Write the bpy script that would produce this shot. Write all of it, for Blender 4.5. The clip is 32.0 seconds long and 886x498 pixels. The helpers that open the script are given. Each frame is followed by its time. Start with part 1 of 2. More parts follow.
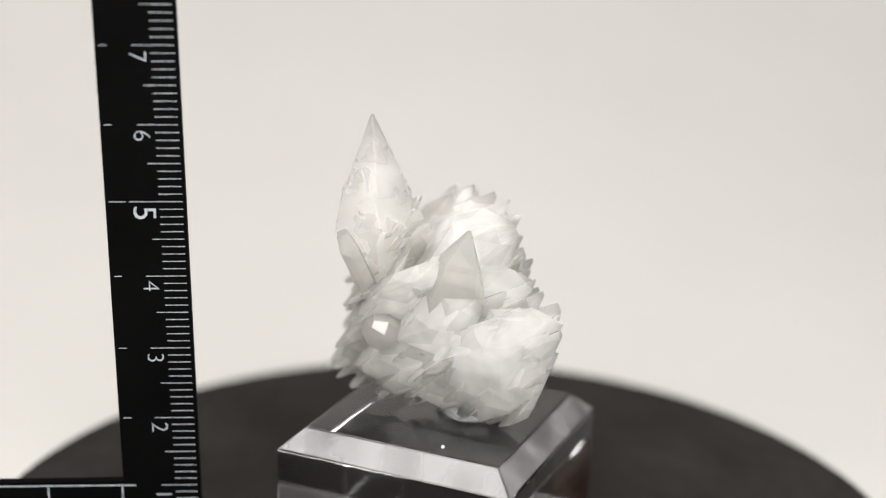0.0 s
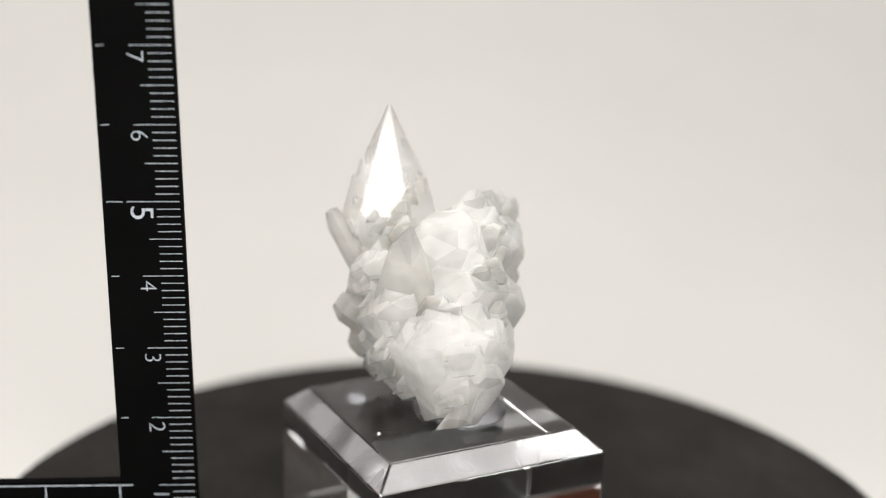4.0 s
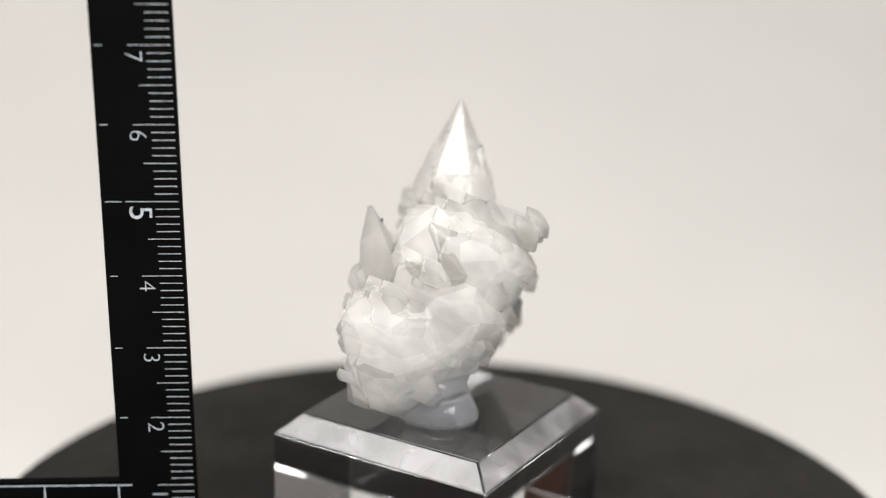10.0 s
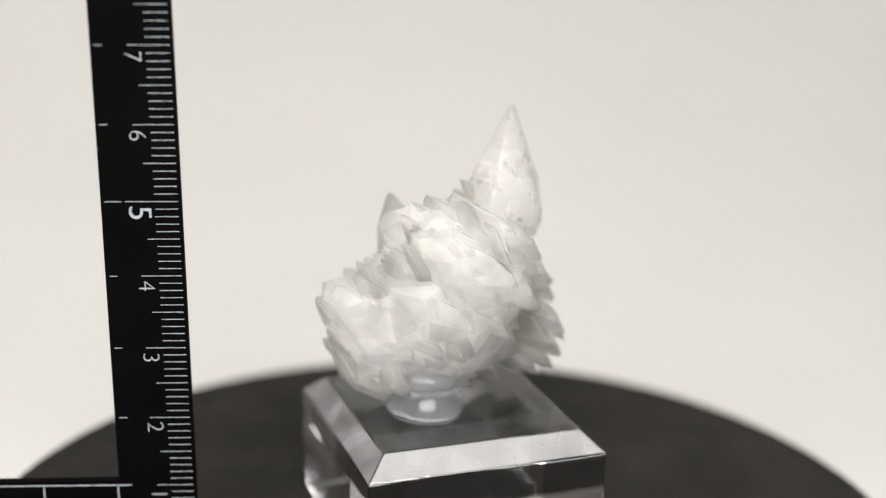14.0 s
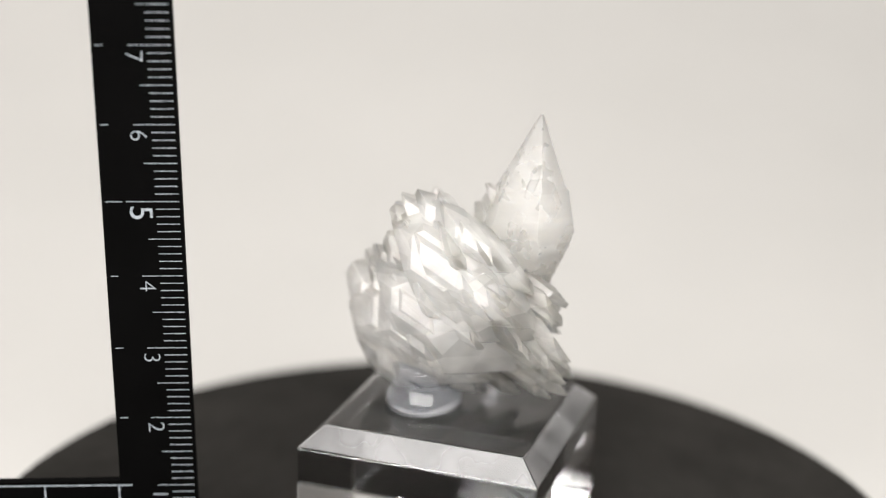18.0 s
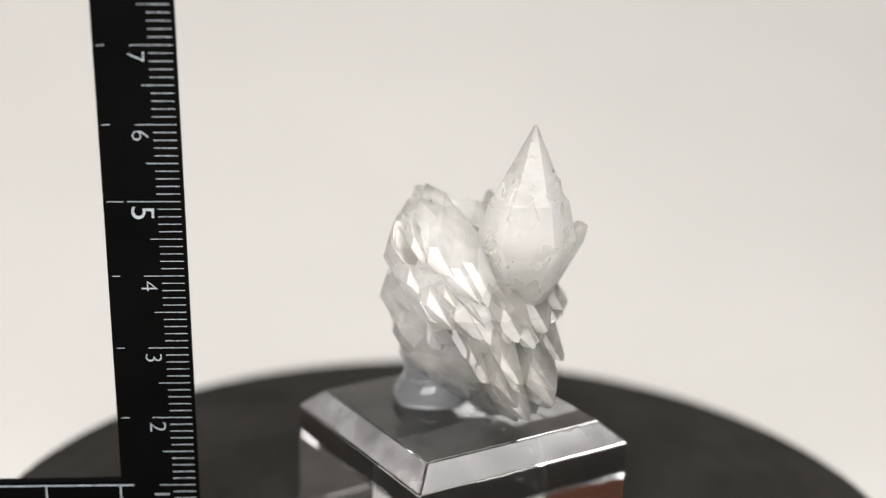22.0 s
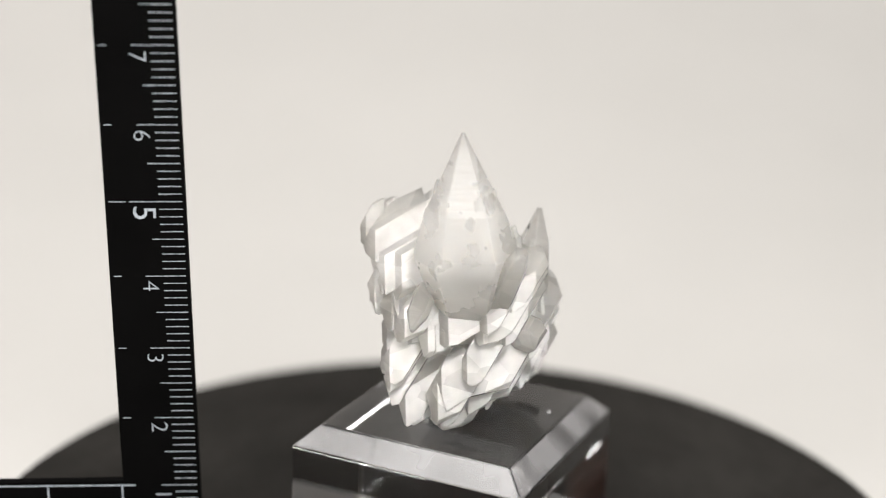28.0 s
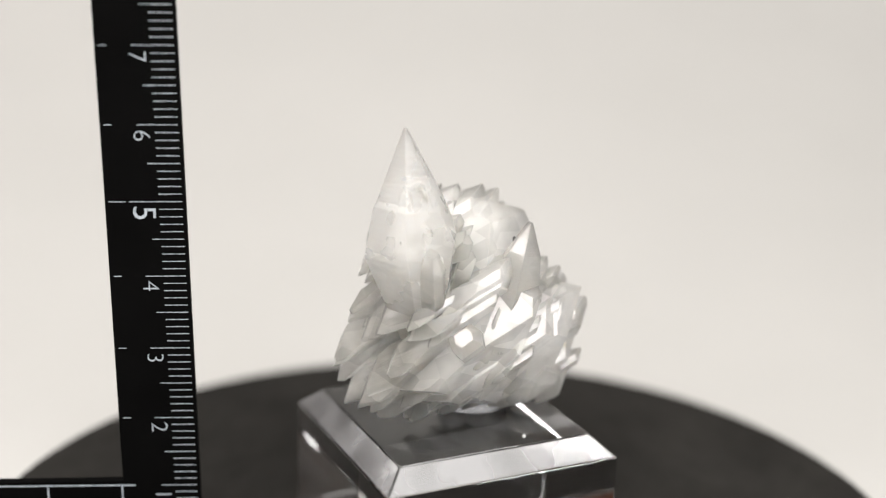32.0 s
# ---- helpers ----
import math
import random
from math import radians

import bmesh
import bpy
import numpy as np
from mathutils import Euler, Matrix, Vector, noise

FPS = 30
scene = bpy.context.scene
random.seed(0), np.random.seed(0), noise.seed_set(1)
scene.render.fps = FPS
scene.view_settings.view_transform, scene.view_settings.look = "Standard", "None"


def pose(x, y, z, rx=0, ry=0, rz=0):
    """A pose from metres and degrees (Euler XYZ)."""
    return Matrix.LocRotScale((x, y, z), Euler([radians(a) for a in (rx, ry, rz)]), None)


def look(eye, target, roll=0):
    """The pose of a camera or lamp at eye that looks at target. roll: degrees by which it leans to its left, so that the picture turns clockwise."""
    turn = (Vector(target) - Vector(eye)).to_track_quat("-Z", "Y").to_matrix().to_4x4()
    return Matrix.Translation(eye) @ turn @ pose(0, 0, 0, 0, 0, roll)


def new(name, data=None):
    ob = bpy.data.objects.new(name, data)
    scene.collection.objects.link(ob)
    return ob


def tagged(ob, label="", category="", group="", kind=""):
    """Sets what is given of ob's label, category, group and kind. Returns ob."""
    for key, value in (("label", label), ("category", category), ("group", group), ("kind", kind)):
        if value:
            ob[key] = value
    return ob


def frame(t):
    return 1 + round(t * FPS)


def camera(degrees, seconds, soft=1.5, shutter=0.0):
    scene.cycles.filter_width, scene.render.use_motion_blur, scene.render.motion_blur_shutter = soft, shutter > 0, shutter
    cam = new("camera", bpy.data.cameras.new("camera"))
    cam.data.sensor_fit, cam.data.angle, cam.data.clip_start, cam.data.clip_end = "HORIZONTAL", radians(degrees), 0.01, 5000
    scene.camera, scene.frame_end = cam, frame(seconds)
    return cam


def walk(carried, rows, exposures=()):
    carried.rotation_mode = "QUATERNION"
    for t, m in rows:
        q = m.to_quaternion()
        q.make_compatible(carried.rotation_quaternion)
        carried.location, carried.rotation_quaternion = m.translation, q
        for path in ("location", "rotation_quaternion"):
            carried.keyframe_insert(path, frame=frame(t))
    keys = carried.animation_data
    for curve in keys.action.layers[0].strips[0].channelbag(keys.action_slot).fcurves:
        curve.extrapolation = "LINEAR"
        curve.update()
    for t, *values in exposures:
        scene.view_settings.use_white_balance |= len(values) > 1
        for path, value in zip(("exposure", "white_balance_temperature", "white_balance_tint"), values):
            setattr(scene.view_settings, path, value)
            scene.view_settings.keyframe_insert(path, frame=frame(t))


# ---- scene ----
cam = camera(35.31, 32.0, soft=1.2)
EYE = Vector((-0.00153, -0.18166, 0.09604))
DOWN = radians(16.57)
VIEW = Vector((0, math.cos(DOWN), -math.sin(DOWN)))
STAND = look(EYE, EYE + VIEW, 1.637)
walk(cam, [(0.0, STAND), (32.0, STAND)], exposures=[(0.0, 0.0), (32.0, 0.0)])
# focus on the front of the specimen
cam.data.dof.use_dof = True
cam.data.dof.focus_distance = 0.181
cam.data.dof.aperture_fstop = 8.2

# ---- light: unseen soft boxes above and in front, and an added side fill ----
world = bpy.data.worlds.new("world")
scene.world = world
world.use_nodes = True
world.node_tree.nodes["Background"].inputs[0].default_value = (1.0, 0.97, 0.93, 1)
world.node_tree.nodes["Background"].inputs[1].default_value = 0.05


def soft_box(name, eye, target, sx, sy, watts, colour=(1, 0.98, 0.95)):
    data = bpy.data.lights.new(name, "AREA")
    data.shape, data.size, data.size_y, data.energy, data.color = "RECTANGLE", sx, sy, watts, colour
    ob = new(name, data)
    ob.matrix_world = look(eye, target)
    return ob


soft_box("soft_box_top", (0.06, 0.08, 1.0), (0, 0.05, 0), 1.5, 1.2, 4.0)
soft_box("soft_box_front", (0.0, -0.55, 0.54), (0, 0.0, 0.03), 0.95, 0.38, 13.3)
# added fill from the left, stands for no known lamp
soft_box("fill_side", (-0.7, 0.0, 0.66), (0, 0.0, 0.03), 0.4, 0.4, 2.4)


# ---- materials ----
def nodes_of(name):
    m = bpy.data.materials.new(name)
    m.use_nodes = True
    return m, m.node_tree.nodes, m.node_tree.links, m.node_tree.nodes["Principled BSDF"]


def put(bsdf, **values):
    for key, value in values.items():
        bsdf.inputs[key.replace("_", " ")].default_value = value


def speckle(nodes, links, scale, detail=4.0, rough=0.6, coord="Object", stretch=(1, 1, 1)):
    tc = nodes.new("ShaderNodeTexCoord")
    mp = nodes.new("ShaderNodeMapping")
    mp.inputs["Scale"].default_value = stretch
    nz = nodes.new("ShaderNodeTexNoise")
    nz.inputs["Scale"].default_value, nz.inputs["Detail"].default_value, nz.inputs["Roughness"].default_value = scale, detail, rough
    links.new(tc.outputs[coord], mp.inputs[0])
    links.new(mp.outputs[0], nz.inputs["Vector"])
    return nz.outputs["Fac"]


def ramp(nodes, links, fac, low, high, a=0.35, b=0.65):
    r = nodes.new("ShaderNodeValToRGB")
    r.color_ramp.elements[0].position, r.color_ramp.elements[1].position = a, b
    r.color_ramp.elements[0].color, r.color_ramp.elements[1].color = (*low, 1), (*high, 1)
    links.new(fac, r.inputs[0])
    return r.outputs[0]


def bump(nodes, links, bsdf, height, strength, distance):
    b = nodes.new("ShaderNodeBump")
    b.inputs["Strength"].default_value, b.inputs["Distance"].default_value = strength, distance
    links.new(height, b.inputs["Height"])
    links.new(b.outputs[0], bsdf.inputs["Normal"])
    return b


def paper():
    m, n, l, b = nodes_of("white_paper")
    l.new(ramp(n, l, speckle(n, l, 6), (0.54, 0.527, 0.508), (0.57, 0.556, 0.537)), b.inputs["Base Color"])
    put(b, Roughness=0.85, Specular_IOR_Level=0.2)
    bump(n, l, b, speckle(n, l, 900), 0.1, 0.0002)
    return m


def black_plastic(name, tone, rough, grain):
    m, n, l, b = nodes_of(name)
    low, high = [tuple(c * k for c in tone) for k in (0.8, 1.2)]
    l.new(ramp(n, l, speckle(n, l, 60), low, high), b.inputs["Base Color"])
    put(b, Specular_IOR_Level=0.025)
    l.new(ramp(n, l, speckle(n, l, 250), (rough - 0.06,) * 3, (rough + 0.06,) * 3), b.inputs["Roughness"])
    bump(n, l, b, speckle(n, l, grain), 0.12, 0.00005)
    return m


def ink():
    m, n, l, b = nodes_of("scale_ink")
    l.new(ramp(n, l, speckle(n, l, 2500), (0.12, 0.14, 0.165), (0.38, 0.415, 0.455), 0.3, 0.55), b.inputs["Base Color"])
    put(b, Roughness=0.6)
    return m


def acrylic():
    m, n, l, b = nodes_of("clear_acrylic")
    put(b, Base_Color=(0.97, 0.975, 0.98, 1), Roughness=0.015, IOR=1.49, Transmission_Weight=1.0)
    return m


def quartz(name, clear, radius, layers, strength, vary, matte):
    """Milky quartz: light wanders through its cloudy inside; a polished skin with clear zones and growth lines across the way of layers."""
    m, n, l, b = nodes_of(name)
    put(b, Base_Color=(0.996, 0.988, 0.935, 1), IOR=1.54, Subsurface_Weight=1.0, Subsurface_Scale=radius)
    b.inputs["Subsurface Radius"].default_value = (0.88, 0.93, 1.0)
    # clear and cloudy zones with the straight borders of grown-together crystals
    zone_at = n.new("ShaderNodeTexCoord")
    zone_size = n.new("ShaderNodeMapping")
    zone_size.inputs["Rotation"].default_value = Vector(layers).rotation_difference(Vector((0, 0, 1))).to_euler()
    zone_size.inputs["Scale"].default_value = (210, 210, 380)
    zones = n.new("ShaderNodeTexVoronoi")
    zones.inputs["Scale"].default_value = 1.0
    l.new(zone_at.outputs["Object"], zone_size.inputs[0])
    l.new(zone_size.outputs[0], zones.inputs["Vector"])
    part_cloud = n.new("ShaderNodeMixRGB")
    part_cloud.inputs[0].default_value = 0.72
    l.new(zones.outputs["Color"], part_cloud.inputs[1])
    l.new(speckle(n, l, 160, 2), part_cloud.inputs[2])
    l.new(ramp(n, l, part_cloud.outputs[0], (clear - vary,) * 3, (clear + vary,) * 3, 0.3, 0.7), b.inputs["Transmission Weight"])
    l.new(ramp(n, l, speckle(n, l, 250, 2), (matte * 0.65,) * 3, (matte,) * 3), b.inputs["Roughness"])
    tc = n.new("ShaderNodeTexCoord")
    lay = n.new("ShaderNodeMapping")
    lay.inputs["Rotation"].default_value = Vector(layers).rotation_difference(Vector((0, 0, 1))).to_euler()
    thin = n.new("ShaderNodeMapping")
    thin.inputs["Scale"].default_value = (130, 130, 1500)
    nz = n.new("ShaderNodeTexNoise")
    nz.inputs["Scale"].default_value, nz.inputs["Detail"].default_value, nz.inputs["Roughness"].default_value = 1.0, 3, 0.55
    l.new(tc.outputs["Object"], lay.inputs[0])
    l.new(lay.outputs[0], thin.inputs[0])
    l.new(thin.outputs[0], nz.inputs["Vector"])
    lines = bump(n, l, b, nz.outputs["Fac"], strength, 0.0002)
    # small steps and chips, in patches
    cells = n.new("ShaderNodeTexVoronoi")
    cells.inputs["Scale"].default_value = 1.0
    chip = n.new("ShaderNodeMapping")
    chip.inputs["Scale"].default_value = (500, 500, 1300)
    l.new(lay.outputs[0], chip.inputs[0])
    l.new(chip.outputs[0], cells.inputs["Vector"])
    mask = ramp(n, l, speckle(n, l, 230, 2), (0, 0, 0), (1, 1, 1), 0.5, 0.62)
    step = n.new("ShaderNodeMixRGB")
    step.inputs[1].default_value = (0.5, 0.5, 0.5, 1)
    l.new(mask, step.inputs[0])
    l.new(cells.outputs["Color"], step.inputs[2])
    chips = n.new("ShaderNodeBump")
    chips.inputs["Strength"].default_value, chips.inputs["Distance"].default_value = 0.2, 0.0002
    l.new(step.outputs[0], chips.inputs["Height"])
    l.new(chips.outputs[0], lines.inputs["Normal"])
    # edges worn round
    worn = n.new("ShaderNodeBevel")
    worn.samples = 4
    worn.inputs["Radius"].default_value = 0.00015
    l.new(worn.outputs[0], chips.inputs["Normal"])
    return m


def gel():
    m, n, l, b = nodes_of("clear_gel")
    put(b, Base_Color=(0.66, 0.68, 0.73, 1), Roughness=0.06, IOR=1.42, Transmission_Weight=0.9, Subsurface_Weight=1.0, Subsurface_Scale=0.004)
    b.inputs["Subsurface Radius"].default_value = (0.9, 0.95, 1.0)
    bump(n, l, b, speckle(n, l, 220, 2), 0.25, 0.0005)
    return m


def frosted():
    """Polished chamfer: grey body colour and streaks stand in for its bright reflections."""
    m, n, l, b = nodes_of("chamfer_gleam_acrylic")
    put(b, Base_Color=(0.50, 0.495, 0.505, 1), IOR=1.49)
    fac = speckle(n, l, 1.0, 3, 0.6, "Object", (260, 260, 20))
    wide = speckle(n, l, 1.0, 2, 0.5, "Object", (120, 120, 6))
    l.new(ramp(n, l, wide, (0.60,) * 3, (0.84,) * 3, 0.4, 0.6), b.inputs["Transmission Weight"])
    l.new(ramp(n, l, fac, (0.14,) * 3, (0.24,) * 3), b.inputs["Roughness"])
    bump(n, l, b, fac, 0.08, 0.0003)
    return m


def plain_wall(name, low, high, scale, stretch=(1, 1, 1), rough=0.6):
    m, n, l, b = nodes_of(name)
    fac = speckle(n, l, scale, 4, 0.6, "Object", stretch)
    l.new(ramp(n, l, fac, low, high), b.inputs["Base Color"])
    put(b, Roughness=rough)
    bump(n, l, b, fac, 0.1, 0.002)
    return m


PAPER = paper()
DISC = black_plastic("matte_black_disc", (0.022, 0.0206, 0.0188), 0.6, 3000)
RULER = black_plastic("black_ruler", (0.002, 0.002, 0.002), 0.6, 900)
INK = ink()
ACRYLIC = acrylic()
MILKY = quartz("milky_quartz", 0.37, 0.045, (-0.5, 0.22, 0.84), 0.42, 0.2, 0.06)
POINT = quartz("spire_quartz", 0.38, 0.045, (0.05, 0.05, 1), 0.4, 0.12, 0.36)
CLEAR = quartz("clear_quartz", 0.5, 0.045, (0, 0, 1), 0.3, 0.1, 0.05)
GEL = gel()
BROWN_WOOD = plain_wall("brown_wood", (0.16, 0.05, 0.026), (0.27, 0.09, 0.045), 3, (1, 6, 1), 0.4)
GREY_WALL = plain_wall("grey_wall", (0.52, 0.51, 0.50), (0.58, 0.57, 0.56), 9)
# kept pale so the quartz refracts something bright from the camera's side
LIGHT_WALL = plain_wall("light_wall", (0.40, 0.39, 0.375), (0.46, 0.45, 0.43), 9)
CEILING = plain_wall("ceiling_paint", (0.68, 0.67, 0.65), (0.74, 0.73, 0.71), 9)
TABLE = plain_wall("table_top", (0.10, 0.085, 0.07), (0.16, 0.13, 0.11), 5, (1, 8, 1), 0.5)
CHAMFER_GLEAM = frosted()
SPECK = plain_wall("dark_inclusion", (0.05, 0.048, 0.045), (0.10, 0.095, 0.09), 900)
DUST = plain_wall("dust", (0.75, 0.75, 0.75), (0.8, 0.8, 0.8), 900)


# ---- builders ----
def mesh_of(name, bm, material, smooth=False):
    me = bpy.data.meshes.new(name)
    bmesh.ops.recalc_face_normals(bm, faces=bm.faces)
    for f in bm.faces:
        f.smooth = smooth
    bm.to_mesh(me)
    bm.free()
    me.materials.append(material)
    return me


def part(name, bm, material, parent, label="", smooth=False):
    ob = new(name, mesh_of(name, bm, material, smooth))
    ob.parent = parent
    return tagged(ob, label)


def lathe(bm, profile, n=96):
    """A turned body from (radius, height) pairs, closed at both ends."""
    rings = [[bm.verts.new((r * math.cos(a), r * math.sin(a), z)) for a in (2 * math.pi * k / n for k in range(n))] for r, z in profile]
    for lo, hi in zip(rings, rings[1:]):
        for k in range(n):
            bm.faces.new((lo[k], lo[(k + 1) % n], hi[(k + 1) % n], hi[k]))
    bm.faces.new(rings[0][::-1])
    bm.faces.new(rings[-1])
    return bm


def box(bm, x0, x1, y0, y1, z0, z1, edge=0.0):
    m = Matrix.LocRotScale(((x0 + x1) / 2, (y0 + y1) / 2, (z0 + z1) / 2), None, (x1 - x0, y1 - y0, z1 - z0))
    r = bmesh.ops.create_cube(bm, size=1, matrix=m)
    if edge:
        es = {e for v in r["verts"] for e in v.link_edges}
        bmesh.ops.bevel(bm, geom=list(es), offset=edge, segments=2, affect="EDGES", profile=0.5)
    return bm


# ---- the setting ----
FLOOR = -0.032


def backdrop():
    bm = bmesh.new()
    line = [(-0.14, FLOOR), (0.1, FLOOR)]
    line += [(0.1 + 0.7 * math.sin(a), FLOOR + 0.7 - 0.7 * math.cos(a)) for a in (math.pi / 2 * k / 24 for k in range(1, 25))]
    line += [(0.8, 1.7)]
    rows = [[bm.verts.new((x, y, z)) for x in (-1.0, 1.0)] for y, z in line]
    for a, b in zip(rows, rows[1:]):
        bm.faces.new((a[0], a[1], b[1], b[0]))
    ob = new("backdrop", mesh_of("backdrop", bm, PAPER, True))
    mod = ob.modifiers.new("thickness", "SOLIDIFY")
    mod.thickness, mod.offset = 0.002, -1
    return tagged(ob, "plain off-white seamless paper sweep behind the turntable", "backdrop", kind="structure")


backdrop()


def slab(name, x0, x1, y0, y1, z0, z1, material, label):
    ob = new(name, mesh_of(name, box(bmesh.new(), x0, x1, y0, y1, z0, z1), material))
    return tagged(ob, label, "wall", kind="structure")


slab("table", -1.3, 1.3, -1.6, 1.2, FLOOR - 0.03, FLOOR - 0.004, TABLE, "dark wooden table top under the paper sweep")
slab("wall_west", -1.36, -1.3, -1.66, 1.26, FLOOR - 0.03, 2.0, BROWN_WOOD, "plain brown wooden wall panel")
slab("wall_east", 1.3, 1.36, -1.66, 1.26, FLOOR - 0.03, 2.0, GREY_WALL, "plain grey wall")
# unseen wall, added in a pale tone to brighten the quartz
slab("wall_south", -1.3, 1.3, -1.66, -1.6, FLOOR - 0.03, 2.0, LIGHT_WALL, "added plain light grey wall behind the camera, out of view")
slab("wall_north", -1.3, 1.3, 1.2, 1.26, FLOOR - 0.03, 2.0, GREY_WALL, "plain grey wall behind the paper")
slab("ceiling", -1.36, 1.36, -1.66, 1.26, 2.0, 2.05, CEILING, "plain white ceiling")


# ---- the turntable ----
def turntable():
    top = new("turntable")
    tagged(top, "round matte black turning display stand, 13 cm wide", "turntable")
    R = 0.0671
    part("platter", lathe(bmesh.new(), [(R - 0.002, -0.009), (R, -0.0085), (R, -0.0006), (R - 0.0006, 0.0)], 192), DISC, top)
    part("base", lathe(bmesh.new(), [(0.058, FLOOR), (0.060, FLOOR + 0.001), (0.060, -0.0105), (0.056, -0.009)], 128), DISC, top)
    return top


# ---- the acrylic block ----
def acrylic_block():
    half, inner, high, chamfer = 0.01685, 0.01391, 0.01894, 0.00277
    bm = bmesh.new()
    rings = [[bm.verts.new((sx * h, sy * h, z)) for sx, sy in ((-1, -1), (1, -1), (1, 1), (-1, 1))]
             for h, z in ((half, 0.0003), (half, high - chamfer), (inner, high))]
    for lo, hi in zip(rings, rings[1:]):
        for k in range(4):
            bm.faces.new((lo[k], lo[(k + 1) % 4], hi[(k + 1) % 4], hi[k]))
    bm.faces.new(rings[0][::-1])
    bm.faces.new(rings[-1])
    bmesh.ops.bevel(bm, geom=list(bm.edges), offset=0.00022, segments=2, affect="EDGES", profile=0.5)
    me = mesh_of("acrylic_block", bm, ACRYLIC)
    me.materials.append(CHAMFER_GLEAM)
    # chamfers get the grey that imitates their reflections
    for f in me.polygons:
        if 0.55 < f.normal.z < 0.85 and f.area > 2e-5:
            f.material_index = 1
    ob = new("acrylic_block", me)
    return tagged(ob, "clear acrylic display block with chamfered top edges", "display block")


# ---- the gel pad ----
def putty():
    profile = [(0.0046, 0.0), (0.0054, 0.0002), (0.0056, 0.0008), (0.0053, 0.0017), (0.0047, 0.0027), (0.0042, 0.0038), (0.0040, 0.0050), (0.0042, 0.0062)]
    bm = lathe(bmesh.new(), profile, 40)
    for v in bm.verts:
        swell = 1 + 0.16 * noise.noise(Vector((v.co.x * 260, v.co.y * 260, v.co.z * 160)))
        v.co.x, v.co.y = v.co.x * swell, v.co.y * swell * 0.93
    ob = new("mounting_putty", mesh_of("mounting_putty", bm, GEL, True))
    return tagged(ob, "blob of clear greyish mounting gel under the crystal", "mounting putty")


# ---- the specimen ----
rng = random.Random(11)
cluster = tagged(new("quartz_cluster"), "translucent milky white quartz crystal cluster with one tall spire", "mineral specimen")
# the common way of growth: along the crystals, across them, and through the layers
LONG = Matrix.Rotation(radians(153), 3, "Z") @ Vector((math.cos(radians(27)), 0, -math.sin(radians(27))))
ACROSS = (Vector((-math.sin(radians(153)), math.cos(radians(153)), 0)) + Vector((0, 0, 0.07)))
ACROSS = (ACROSS - LONG * ACROSS.dot(LONG)).normalized()
LAYERS = LONG.cross(ACROSS)
GROWTH = Matrix((LONG, ACROSS, LAYERS)).transposed().to_4x4()
GROWTH.translation = (-1.0, -2.0, 34.0)
CAP = radians(52)
# the axis of the pointed ends lies a little aside from the blades' length
POINTING = Vector((math.cos(radians(20)) * math.cos(radians(10)), math.sin(radians(20)) * math.cos(radians(10)), math.sin(radians(10))))
POINT_ACROSS = Vector((-math.sin(radians(20)), math.cos(radians(20)), 0))


def corners(planes):
    """The corners of the body that lies behind all planes (normal, distance)."""
    nn, dd = np.array([tuple(p[0]) for p in planes]), np.array([p[1] for p in planes])
    i, j, k = np.meshgrid(*[np.arange(len(nn))] * 3, indexing="ij")
    trio = np.stack([i, j, k], -1)[(i < j) & (j < k)]
    square = nn[trio]
    trio = trio[abs(np.linalg.det(square)) > 1e-4]
    spots = np.linalg.solve(nn[trio], dd[trio][..., None])[..., 0]
    return spots[(spots @ nn.T <= dd + 1e-6).all(1)]


def solid(bm, planes, m):
    """Adds the body behind the planes, in millimetres, at the pose m."""
    one = bmesh.new()
    verts = [one.verts.new(Vector(p)) for p in corners(planes)]
    bmesh.ops.remove_doubles(one, verts=one.verts, dist=0.02)
    bmesh.ops.convex_hull(one, input=one.verts)
    bmesh.ops.delete(one, geom=[v for v in one.verts if not v.link_faces], context="VERTS")
    bmesh.ops.dissolve_limit(one, angle_limit=0.02, verts=one.verts, edges=one.edges)
    one.transform(Matrix.Scale(0.001, 4) @ m)
    me = bpy.data.meshes.new("solid")
    one.to_mesh(me)
    one.free()
    bm.from_mesh(me)
    bpy.data.meshes.remove(me)


def crystal_planes(b, n, a0, a1, wide, thick, dice, slant=0.36):
    """A flat six-sided crystal with a point of six faces at either end; a0 and a1: its ends."""
    planes = []
    for k in range(6):
        d = Vector((0, math.sin(math.pi / 3 * k), math.cos(math.pi / 3 * k)))
        planes.append((d, d.dot(Vector((0, b, n))) + (thick / 2 if k % 3 == 0 else wide / 2 * math.sin(math.pi / 3))))
    for s, end in ((1, a1), (-1, a0)):
        for k in range(6):
            turn = math.pi / 3 * (k + 0.5)
            roof = s > 0 and k in (0, 5)
            along, side, up = (POINTING, POINT_ACROSS, POINTING.cross(POINT_ACROSS)) if roof else (Vector((1, 0, 0)), Vector((0, 1, 0)), Vector((0, 0, 1)))
            d = s * math.cos(CAP) * along + math.sin(CAP) * (math.sin(turn) * side + math.cos(turn) * up)
            c = Vector((end, b + dice.uniform(-0.15, 0.15) * wide, n - s * slant * thick))
            planes.append((d, d.dot(c) + (0 if (k in (0, 5)) == (s > 0) else dice.uniform(0.4, 1.2)) * math.cos(CAP)))
    return planes


# along the axis: place, width, thickness
PROFILES = {
    "b": [(0, 0.85, 0.85), (0.12, 1, 1), (0.75, 1, 1), (1, 0.55, 0.55)],
    "w": [(0, 1, 1), (0.45, 0.96, 0.96), (0.72, 0.66, 0.62), (1, 0.06, 0.1)],
    "c": [(0, 0.85, 0.85), (0.12, 1, 1), (0.62, 1, 1), (1, 0.14, 0.4)],
}
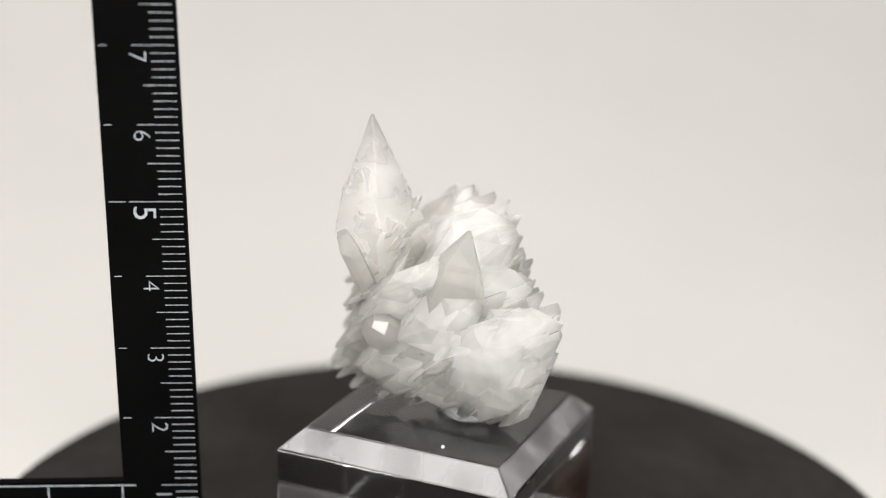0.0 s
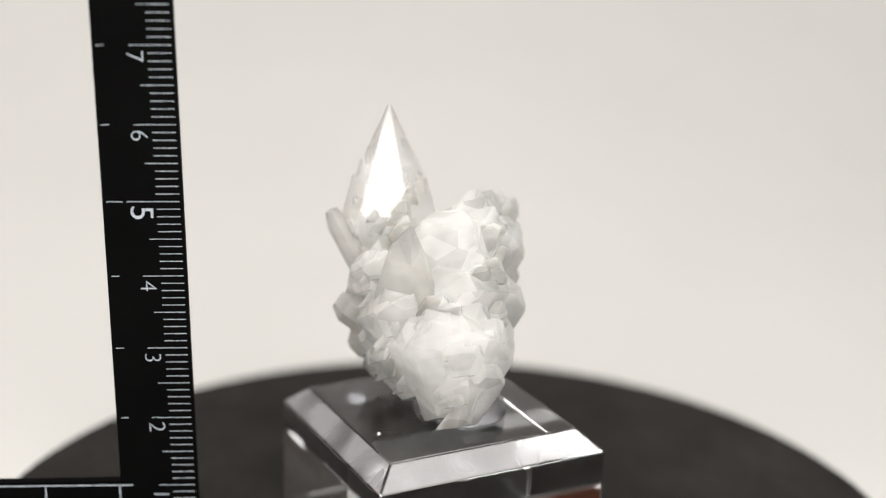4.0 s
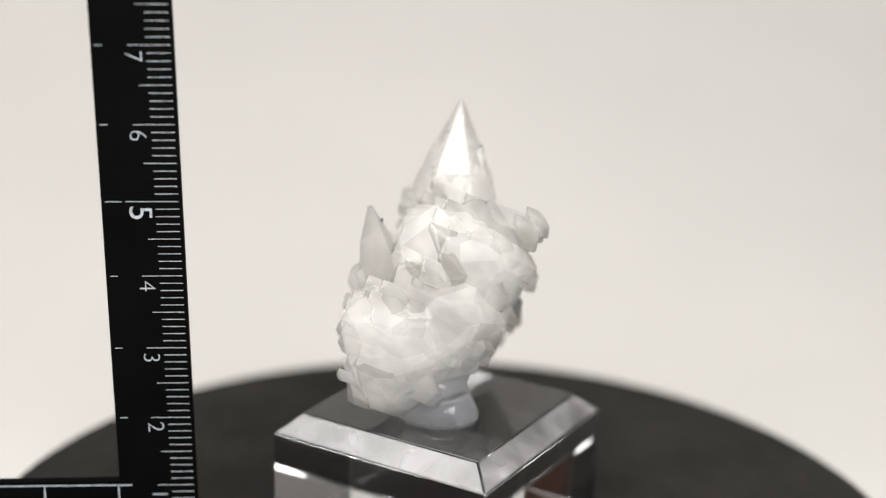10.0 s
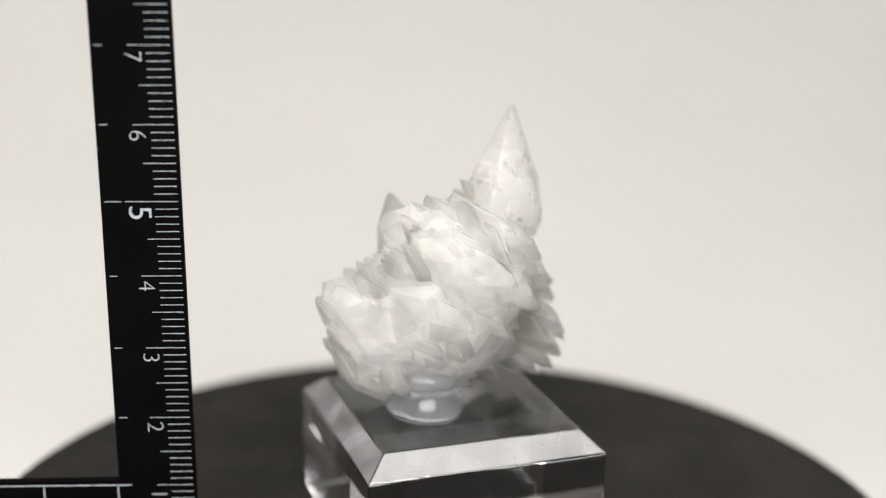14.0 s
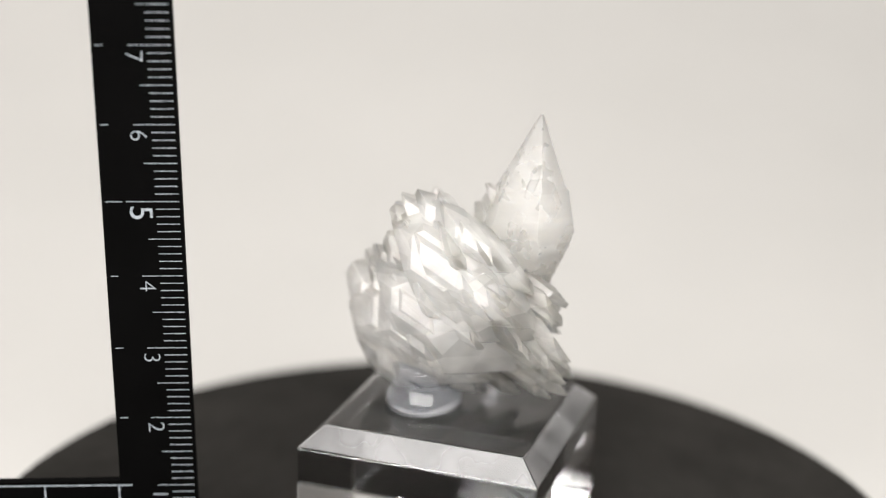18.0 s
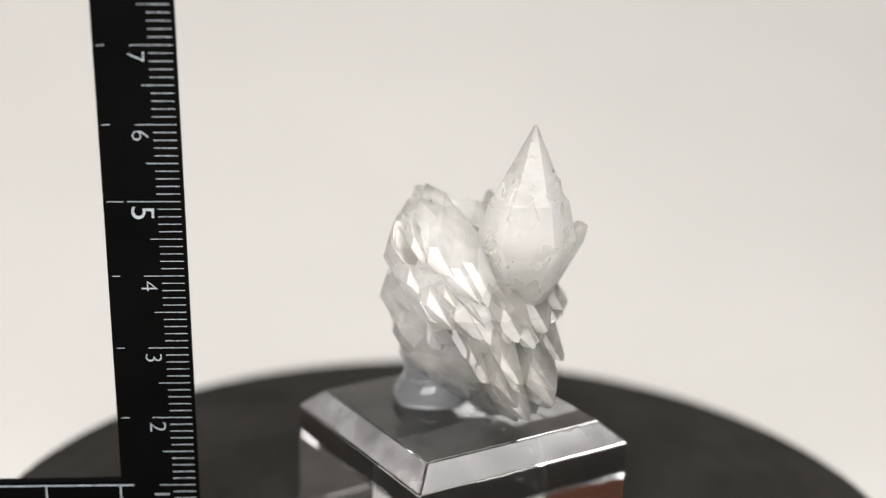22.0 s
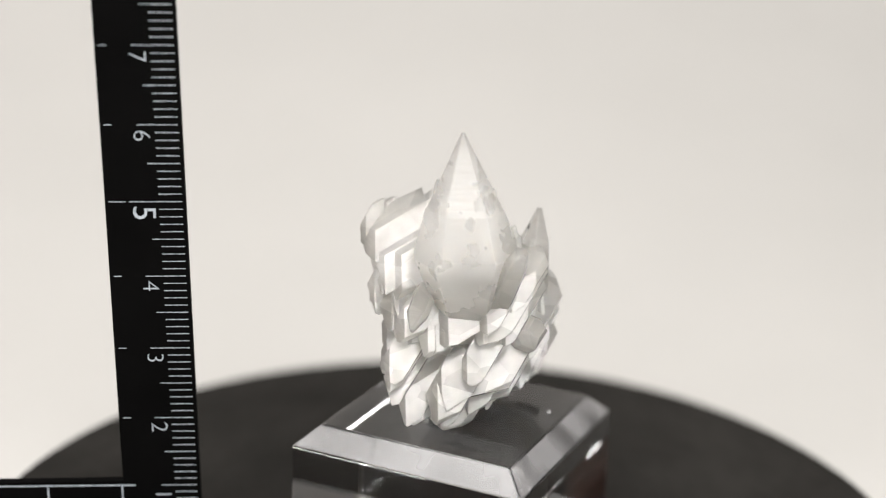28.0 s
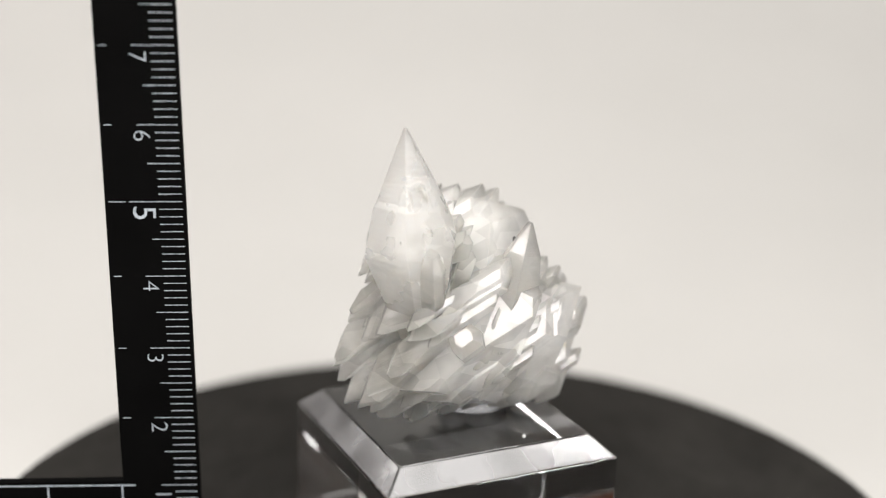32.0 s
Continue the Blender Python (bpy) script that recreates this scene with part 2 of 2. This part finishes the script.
SECTION = ((1, 0), (0.72, 0.9), (-0.72, 0.9), (-1, 0), (-0.72, -0.9), (0.72, -0.9))


def crystal_shape(bm, tip, base, wide, thick, side, kind):
    """A six-sided crystal between two points in millimetres; side: the way of its width. Returns its pose."""
    tip, base = Vector(tip) / 1000, Vector(base) / 1000
    a = tip - base
    size = a.length
    a.normalize()
    s = Vector(side)
    s = (s - a * s.dot(a)).normalized()
    m = Matrix((s, a.cross(s), a)).transposed().to_4x4()
    m.translation = base
    verts = []
    for u, kw, kt in PROFILES[kind]:
        for cx, cy in SECTION:
            q = 1 + rng.uniform(-0.06, 0.06)
            shift = rng.uniform(-0.06, 0.06) if 0 < u < 1 else 0
            verts.append(bm.verts.new((wide / 1000 * kw * q * cx, thick / 1000 * kt * q * cy, size * (u + shift))))
    bmesh.ops.convex_hull(bm, input=verts)
    bmesh.ops.delete(bm, geom=[v for v in bm.verts if not v.link_faces], context="VERTS")
    return m


def crystal(tip, base, wide, thick, side, kind, name="crystal", material=None, label=""):
    bm = bmesh.new()
    m = crystal_shape(bm, tip, base, wide, thick, side, kind)
    bmesh.ops.dissolve_limit(bm, angle_limit=0.06, verts=bm.verts, edges=bm.edges)
    ob = part(name, bm, material or CLEAR, cluster, label)
    ob.matrix_basis = m
    return ob


heap = bmesh.new()
tab_count = 0


def tab(b, n, a0, a1, wide, thick):
    """One crystal of the parallel growth, with thinner ones grown on it in steps."""
    global tab_count
    dice = random.Random(tab_count)
    tab_count += 1
    sway = GROWTH @ Matrix.Rotation(dice.uniform(-0.02, 0.02), 4, dice.choice("XYZ"))
    planes = crystal_planes(b, n, a0, a1, wide, thick, random.Random(tab_count - 1))
    if a1 > 10.5 and tab_count % 2 == 0:
        one = bmesh.new()
        solid(one, planes, GROWTH)
        part("crystal", one, MILKY, cluster)
    else:
        solid(heap, planes, GROWTH)
    for k in range(dice.choice((0, 0, 1))):
        w, h = wide * dice.uniform(0.4, 0.7), thick * dice.uniform(0.35, 0.6)
        up = dice.choice((-1, 1)) * (thick - h) / 2 + dice.choice((-1, 1)) * dice.uniform(0.15, 0.4)
        aside = dice.uniform(-0.5, 0.5) * (wide - w)
        solid(heap, crystal_planes(b + aside, n + up, a0 + dice.uniform(-0.1, 1.6), a1 - dice.uniform(-0.1, 1.6), w, h, dice), sway)


def intergrown(name, material, label):
    """The heap of crystals, grown together into one body."""
    bmesh.ops.recalc_face_normals(heap, faces=heap.faces)
    me = bpy.data.meshes.new(name)
    heap.to_mesh(me)
    heap.clear()
    raw = new("raw", me)
    seed = bmesh.new()
    bmesh.ops.create_cube(seed, size=0.002, matrix=Matrix.Translation(sum((v.co for v in me.vertices), Vector()) / len(me.vertices)))
    tool_mesh = bpy.data.meshes.new("seed")
    seed.to_mesh(tool_mesh)
    seed.free()
    tool = new("seed", tool_mesh)
    mod = raw.modifiers.new("union", "BOOLEAN")
    mod.operation, mod.object, mod.solver, mod.use_self = "UNION", tool, "EXACT", True
    done = bpy.data.meshes.new_from_object(raw.evaluated_get(bpy.context.evaluated_depsgraph_get()))
    bpy.data.objects.remove(raw)
    bpy.data.objects.remove(tool)
    done.name = name
    done.materials.clear()
    done.materials.append(material)
    ob = new(name, done)
    ob.parent = cluster
    return tagged(ob, label)


tab(-0.2, -14.7, -11.0, -0.1, 4.4, 4.0)
tab(2.7, -15.1, -11.5, -3.1, 5.4, 3.8)
tab(-3.8, -11.8, -8.3, 1.1, 5.7, 4.0)
tab(0.4, -11.5, -12.9, 6.4, 7.0, 3.0)
tab(2.2, -12.3, -13.7, 3.0, 5.6, 3.8)
tab(6.8, -9.9, -4.3, 1.3, 2.6, 3.1)
tab(-4.0, -9.2, -3.8, 4.7, 2.9, 4.0)
tab(-1.3, -8.1, -2.2, 8.9, 7.0, 3.8)
tab(2.3, -9.1, -16.6, 9.2, 4.7, 3.5)
tab(5.1, -8.0, -12.1, 7.7, 4.0, 2.8)
tab(8.0, -7.6, -4.4, 4.3, 2.6, 3.3)
tab(-4.8, -6.7, -7.4, 5.6, 7.0, 2.4)
tab(-1.2, -5.5, -16.9, 9.9, 6.4, 2.9)
tab(2.6, -6.8, -16.1, 13.5, 7.0, 3.2)
tab(6.6, -5.4, -12.5, 10.7, 2.6, 3.7)
tab(9.4, -5.2, -5.2, 3.2, 2.6, 4.0)
tab(-7.9, -4.0, -4.8, 4.2, 4.6, 4.0)
tab(-3.9, -2.8, -13.0, 3.2, 3.2, 2.9)
tab(0.1, -3.2, -15.7, 17.9, 5.3, 2.7)
tab(3.0, -4.0, -14.6, 16.9, 7.0, 4.0)
tab(5.6, -4.1, -1.3, 13.7, 5.3, 1.7)
tab(10.7, -2.0, -1.9, 3.6, 2.6, 3.8)
tab(-7.7, -0.0, -8.9, 3.3, 6.0, 3.4)
tab(-2.9, -0.6, -13.0, 10.2, 3.8, 4.0)
tab(-0.2, -1.5, -14.8, 19.5, 5.0, 2.7)
tab(4.3, -2.0, -12.6, 17.7, 4.8, 3.9)
tab(8.4, -2.5, -7.7, 3.6, 4.1, 3.3)
tab(-7.6, 1.4, -1.0, 7.5, 3.5, 2.4)
tab(-3.9, 2.5, -13.4, 15.0, 4.6, 3.7)
tab(-2.0, 1.4, -12.9, 18.8, 4.2, 3.9)
tab(4.6, -0.6, -8.0, 18.5, 5.9, 4.0)
tab(5.5, 0.6, -5.2, 17.5, 6.0, 3.8)
tab(7.8, 2.3, -4.5, 13.9, 4.3, 4.0)
tab(10.3, 3.5, -4.5, 7.5, 3.1, 2.2)
tab(-9.1, 3.3, -6.4, 0.5, 5.1, 4.0)
tab(-5.7, 4.1, -12.2, 11.6, 3.5, 3.9)
tab(-1.4, 4.3, -13.6, 17.9, 4.3, 3.6)
tab(2.6, 6.3, -7.6, 13.6, 5.4, 4.0)
tab(8.3, 5.0, -8.5, 9.2, 7.0, 3.1)
tab(11.6, 1.8, -4.4, -0.5, 7.0, 3.0)
tab(-9.3, 7.3, -7.6, 7.1, 3.0, 3.7)
tab(-4.1, 6.9, -13.5, 11.1, 6.4, 3.9)
tab(-0.2, 7.9, -12.1, 13.7, 4.7, 2.8)
tab(3.1, 5.4, -6.0, -1.6, 3.4, 3.4)
tab(5.2, 6.5, 3.6, 12.1, 7.0, 2.7)
tab(10.5, 6.1, -6.7, 4.2, 3.1, 2.0)
tab(-9.7, 8.2, -7.6, 5.0, 4.5, 4.0)
tab(-7.5, 7.5, -10.9, 8.9, 6.2, 4.0)
tab(-3.2, 9.0, -13.6, 4.5, 5.6, 4.0)
tab(-2.3, 11.3, -9.2, -1.9, 2.7, 2.3)
tab(4.7, 9.7, -5.9, 5.8, 4.7, 4.0)
tab(8.8, 8.4, -4.3, 1.3, 4.9, 2.9)
tab(-9.9, 12.1, -5.4, 0.5, 5.8, 3.7)
tab(-5.0, 11.4, -7.1, 8.5, 6.3, 2.9)
tab(-3.2, 10.9, -12.3, 9.0, 6.2, 3.6)
tab(0.9, 11.7, -5.7, -1.2, 4.5, 3.5)
tab(5.0, 12.0, -5.7, 3.5, 5.1, 3.8)
tab(9.2, 11.3, -5.4, -0.5, 4.5, 2.8)
tab(-10.3, 14.3, -2.9, 3.4, 3.1, 2.8)
tab(-7.1, 13.4, -7.1, 5.7, 6.6, 2.5)
tab(-3.9, 13.3, -9.2, -0.8, 4.3, 2.3)
tab(4.0, 13.6, -5.2, 7.1, 3.3, 3.9)
# the solid heart of the mass
for block in ((0.2, -1.1, -15.5, 14.5, 21.9, 10.9), (-0.8, 5.5, -15.0, 13.0, 18.5, 12.0), (0.7, -6.7, -16.2, 9.3, 16.1, 11.0), (0.8, -11.5, -14.6, 2.8, 11.3, 8.0),
              (-4.0, 10.5, -10.0, 7.0, 12.0, 7.0), (6.7, -1.1, -10.6, 13.5, 9.8, 8.6), (4.7, -5.4, -15.0, 11.5, 9.6, 5.6), (-3.7, 6.4, -12.8, 11.0, 15.6, 9.0), (-3.7, -4.7, -11.8, 8.0, 10.4, 6.0)):
    solid(heap, crystal_planes(*block, rng, 0.08), GROWTH)
intergrown("crystal_mass", MILKY, "intergrown milky white quartz blades in parallel layers")

# ---- the spire: a six-sided point that stands out of a broader spear-shaped jacket ----
APEX, LEAN = Vector((-11.35, -0.95, 60.7)), Vector((0.075, -0.06))


def flank(turn, r, z, slope):
    """A plane at r from the spire's axis at height z, that opens downwards by slope."""
    d = Vector((math.cos(radians(turn)), math.sin(radians(turn))))
    c = APEX.xy + LEAN * (APEX.z - z) + d * r
    nrm = Vector((d.x, d.y, slope + LEAN.dot(d)))
    return nrm, nrm.dot(Vector((c.x, c.y, z)))


FLANKS = ((-56, 0.40, 5.1), (4, 0.41, 6.1), (64, 0.40, 5.7), (124, 0.42, 6.2), (184, 0.39, 5.5), (244, 0.40, 5.6))
solid(heap, [flank(a, 0.12, 60.7, s) for a, s, r in FLANKS] + [(Vector((0, 0, 1)), 60.55), (Vector((0, 0, -1)), -50.4)], Matrix())
jacket = [(Vector((0, 0, -1)), -29.5), (Vector((0, 0, 1)), 51.8)]
for a, s, r in FLANKS:
    front = a == -56
    jacket += [flank(a, 4.15 if front else 4.5, 50.3, 0.38 if front else 0.24), flank(a, r, 44.0, -0.22 if front else -0.30)]
    if not front:
        jacket.append(flank(a, 3.5, 51.6, 0.9))
solid(heap, jacket, Matrix())
# smaller upright crystals grown into the jacket, and chips round the shoulder
for k in range(34):
    a = rng.uniform(-10, 270)
    z = rng.uniform(37.0, 51.2)
    r = min(4.4 + (50.3 - z) * 0.24, 5.7 - (44 - z) * 0.36)
    d = Vector((math.cos(radians(a)), math.sin(radians(a))))
    wide, thick, tall = rng.uniform(1.6, 3.6), rng.uniform(1.2, 2.0), rng.uniform(1.6, 3.4)
    c = APEX.xy + LEAN * (APEX.z - z) + d * (r - thick / 2 + rng.uniform(-0.25, 0.25))
    solid(heap, crystal_planes(0, 0, -tall, tall, wide, thick, rng, 0.2),
          Matrix.Translation((c.x, c.y, z)) @ Matrix.Rotation(radians(a), 4, "Z") @ Matrix.Rotation(-math.pi / 2 - (0.24 if z > 44 else -0.36), 4, "Y") @ Matrix.Rotation(rng.uniform(-0.3, 0.3), 4, "Z"))
intergrown("spire", POINT, "tall six-sided quartz spire, clear point on a milky shaft")
crystal((1.8, -11.4, 47.8), (-1.4, -8.8, 31.0), 4.2, 3.3, (1.00, 0.00, 0.13), "w", "side_point", CLEAR, "clear blade-shaped quartz point")
crystal((-14.7, -8.9, 46.4), (-10.6, -6.0, 37.0), 1.5, 1.3, (-0.12, 0.96, 0.26), "b", "stub_crystal", CLEAR, "stubby glassy crystal leaning outwards")
crystal((-11.0, -11.4, 35.0), (-5.5, -8.5, 31.0), 2.3, 1.9, (0.84, -0.38, 0.39), "b", "stub_crystal", CLEAR, "small glassy crystal with a blunt end")
crystal((-15.1, 4.7, 35.4), (-9.0, 3.0, 39.5), 1.5, 0.9, (0.1, -0.97, 0.2), "c", "side_blade", CLEAR, "thin clear blade that stands out of the mass")


# ---- the ruler ----
def ruler():
    top = new("l_ruler")
    tagged(top, "black plastic L-shaped photo scale ruler with grey millimetre marks", "ruler")
    bm = bmesh.new()
    pts = [(0.0004, -0.0003), (0.0004, 0.088), (-0.0098, 0.088), (-0.0098, 0.0105), (-0.075, 0.0104), (-0.075, -0.0003)]
    low = [bm.verts.new((x, 0.0012, z)) for x, z in pts]
    high = [bm.verts.new((x, 0.0, z)) for x, z in pts]
    for k in range(6):
        bm.faces.new((low[k], low[(k + 1) % 6], high[(k + 1) % 6], high[k]))
    bm.faces.new(low)
    bm.faces.new(high[::-1])
    bmesh.ops.bevel(bm, geom=list(bm.edges), offset=0.00018, segments=2, affect="EDGES", profile=0.5)
    part("ruler_body", bm, RULER, top)

    def mark(x0, x1, z0, z1, name="tick_mark"):
        part(name, box(bmesh.new(), x0, x1, -0.00008, 0.0002, z0, z1), INK, top)

    for k in range(1, 87):
        z = k * 0.001
        if k % 10 == 0:
            long = 0.0067 if k == 50 else 0.0052
            if k == 10:
                long = 0.0048
        elif k % 5 == 0:
            long = 0.0041
        else:
            long = 0.00295
        mark(-long, 0.0, z - 0.000045, z + 0.000045)
        if k % 10 == 0 and k > 10:
            mark(-0.0093, -0.0072 if k == 50 else -0.0083, z - 0.000045, z + 0.000045)
    # the lower arm: a base line and centimetre marks
    mark(-0.0745, -0.0083, 0.00993, 0.0101, "base_line")
    for k in range(7):
        x = -0.01015 - 0.01 * k
        mark(x - 0.0001, x + 0.0001, 0.0055, 0.0099)
    for k in range(1, 9):
        cu = bpy.data.curves.new("digit", "FONT")
        cu.body, cu.size, cu.extrude, cu.offset = str(k), 0.0042 if k == 5 else 0.0032, 0.00008, -0.00002 if k == 5 else -0.00007
        cu.align_x, cu.align_y = "CENTER", "CENTER"
        ob = new("digit", cu)
        ob.parent = top
        ob.matrix_basis = Matrix(((0, 1, 0, -0.0047 if k != 5 else -0.0050), (0, 0, -1, -0.00004), (-1, 0, 0, k * 0.01 - (0.00138 if k != 5 else 0.0015)), (0, 0, 0, 1)))
        cu.materials.append(INK)
    return top


# ---- what moves ----
TURN = -9.7158
BLOCK = pose(-0.00092, -0.00126, 0, 0, 0, -23.59)
turn_disc, turn_block, turn_putty = turntable(), acrylic_block(), putty()
scale_ruler = ruler()
for spot, size in (((0.0012, -0.0118, 0.0458), 0.00034), ((0.0003, -0.0100, 0.0455), 0.00036)):
    flake = bmesh.new()
    bmesh.ops.create_icosphere(flake, subdivisions=2, radius=size, matrix=Matrix.Translation(spot) @ Matrix.Diagonal((0.8, 0.5, 1.2, 1)))
    part("inclusion", flake, SPECK, cluster, "dark grey mineral inclusion")
speck = bmesh.new()
bmesh.ops.create_icosphere(speck, subdivisions=2, radius=0.00022, matrix=BLOCK.inverted() @ Matrix.Translation((-0.0008, -0.0140, 0.01905)))
part("dust_speck", speck, DUST, turn_block, "tiny white dust speck")


def motions():
    steps = [0.5 * k for k in range(65)]
    for thing, rest in ((turn_disc, pose(0, 0, 0)), (turn_block, BLOCK), (turn_putty, pose(0.0040, -0.0010, 0.01896)), (cluster, pose(0, 0, 0))):
        walk(thing, [(t, pose(0, 0, 0, 0, 0, TURN * t) @ rest) for t in steps])
    # the ruler is nudged a little by the turning disc
    stand = pose(-0.03383, -0.0092, 0.00034) @ pose(0, 0, 0, 0, 0, 2.41) @ pose(0, 0, 0, 1.03, 0, 0) @ pose(0, 0, 0, 0, -1.27, 0)
    drift = [(0, 0), (2, -2), (3.5, -4), (6, -7), (9, -7), (12, -6.5), (14.5, -8), (16.5, -6.5), (19, -6), (22, -3.5), (23, -1.5), (25.5, 0.5), (28, -0.5), (30.5, 0.5), (32, -0.5)]
    walk(scale_ruler, [(t, Matrix.Translation((d * 0.000074, 0, 0)) @ stand) for t, d in drift])


motions()
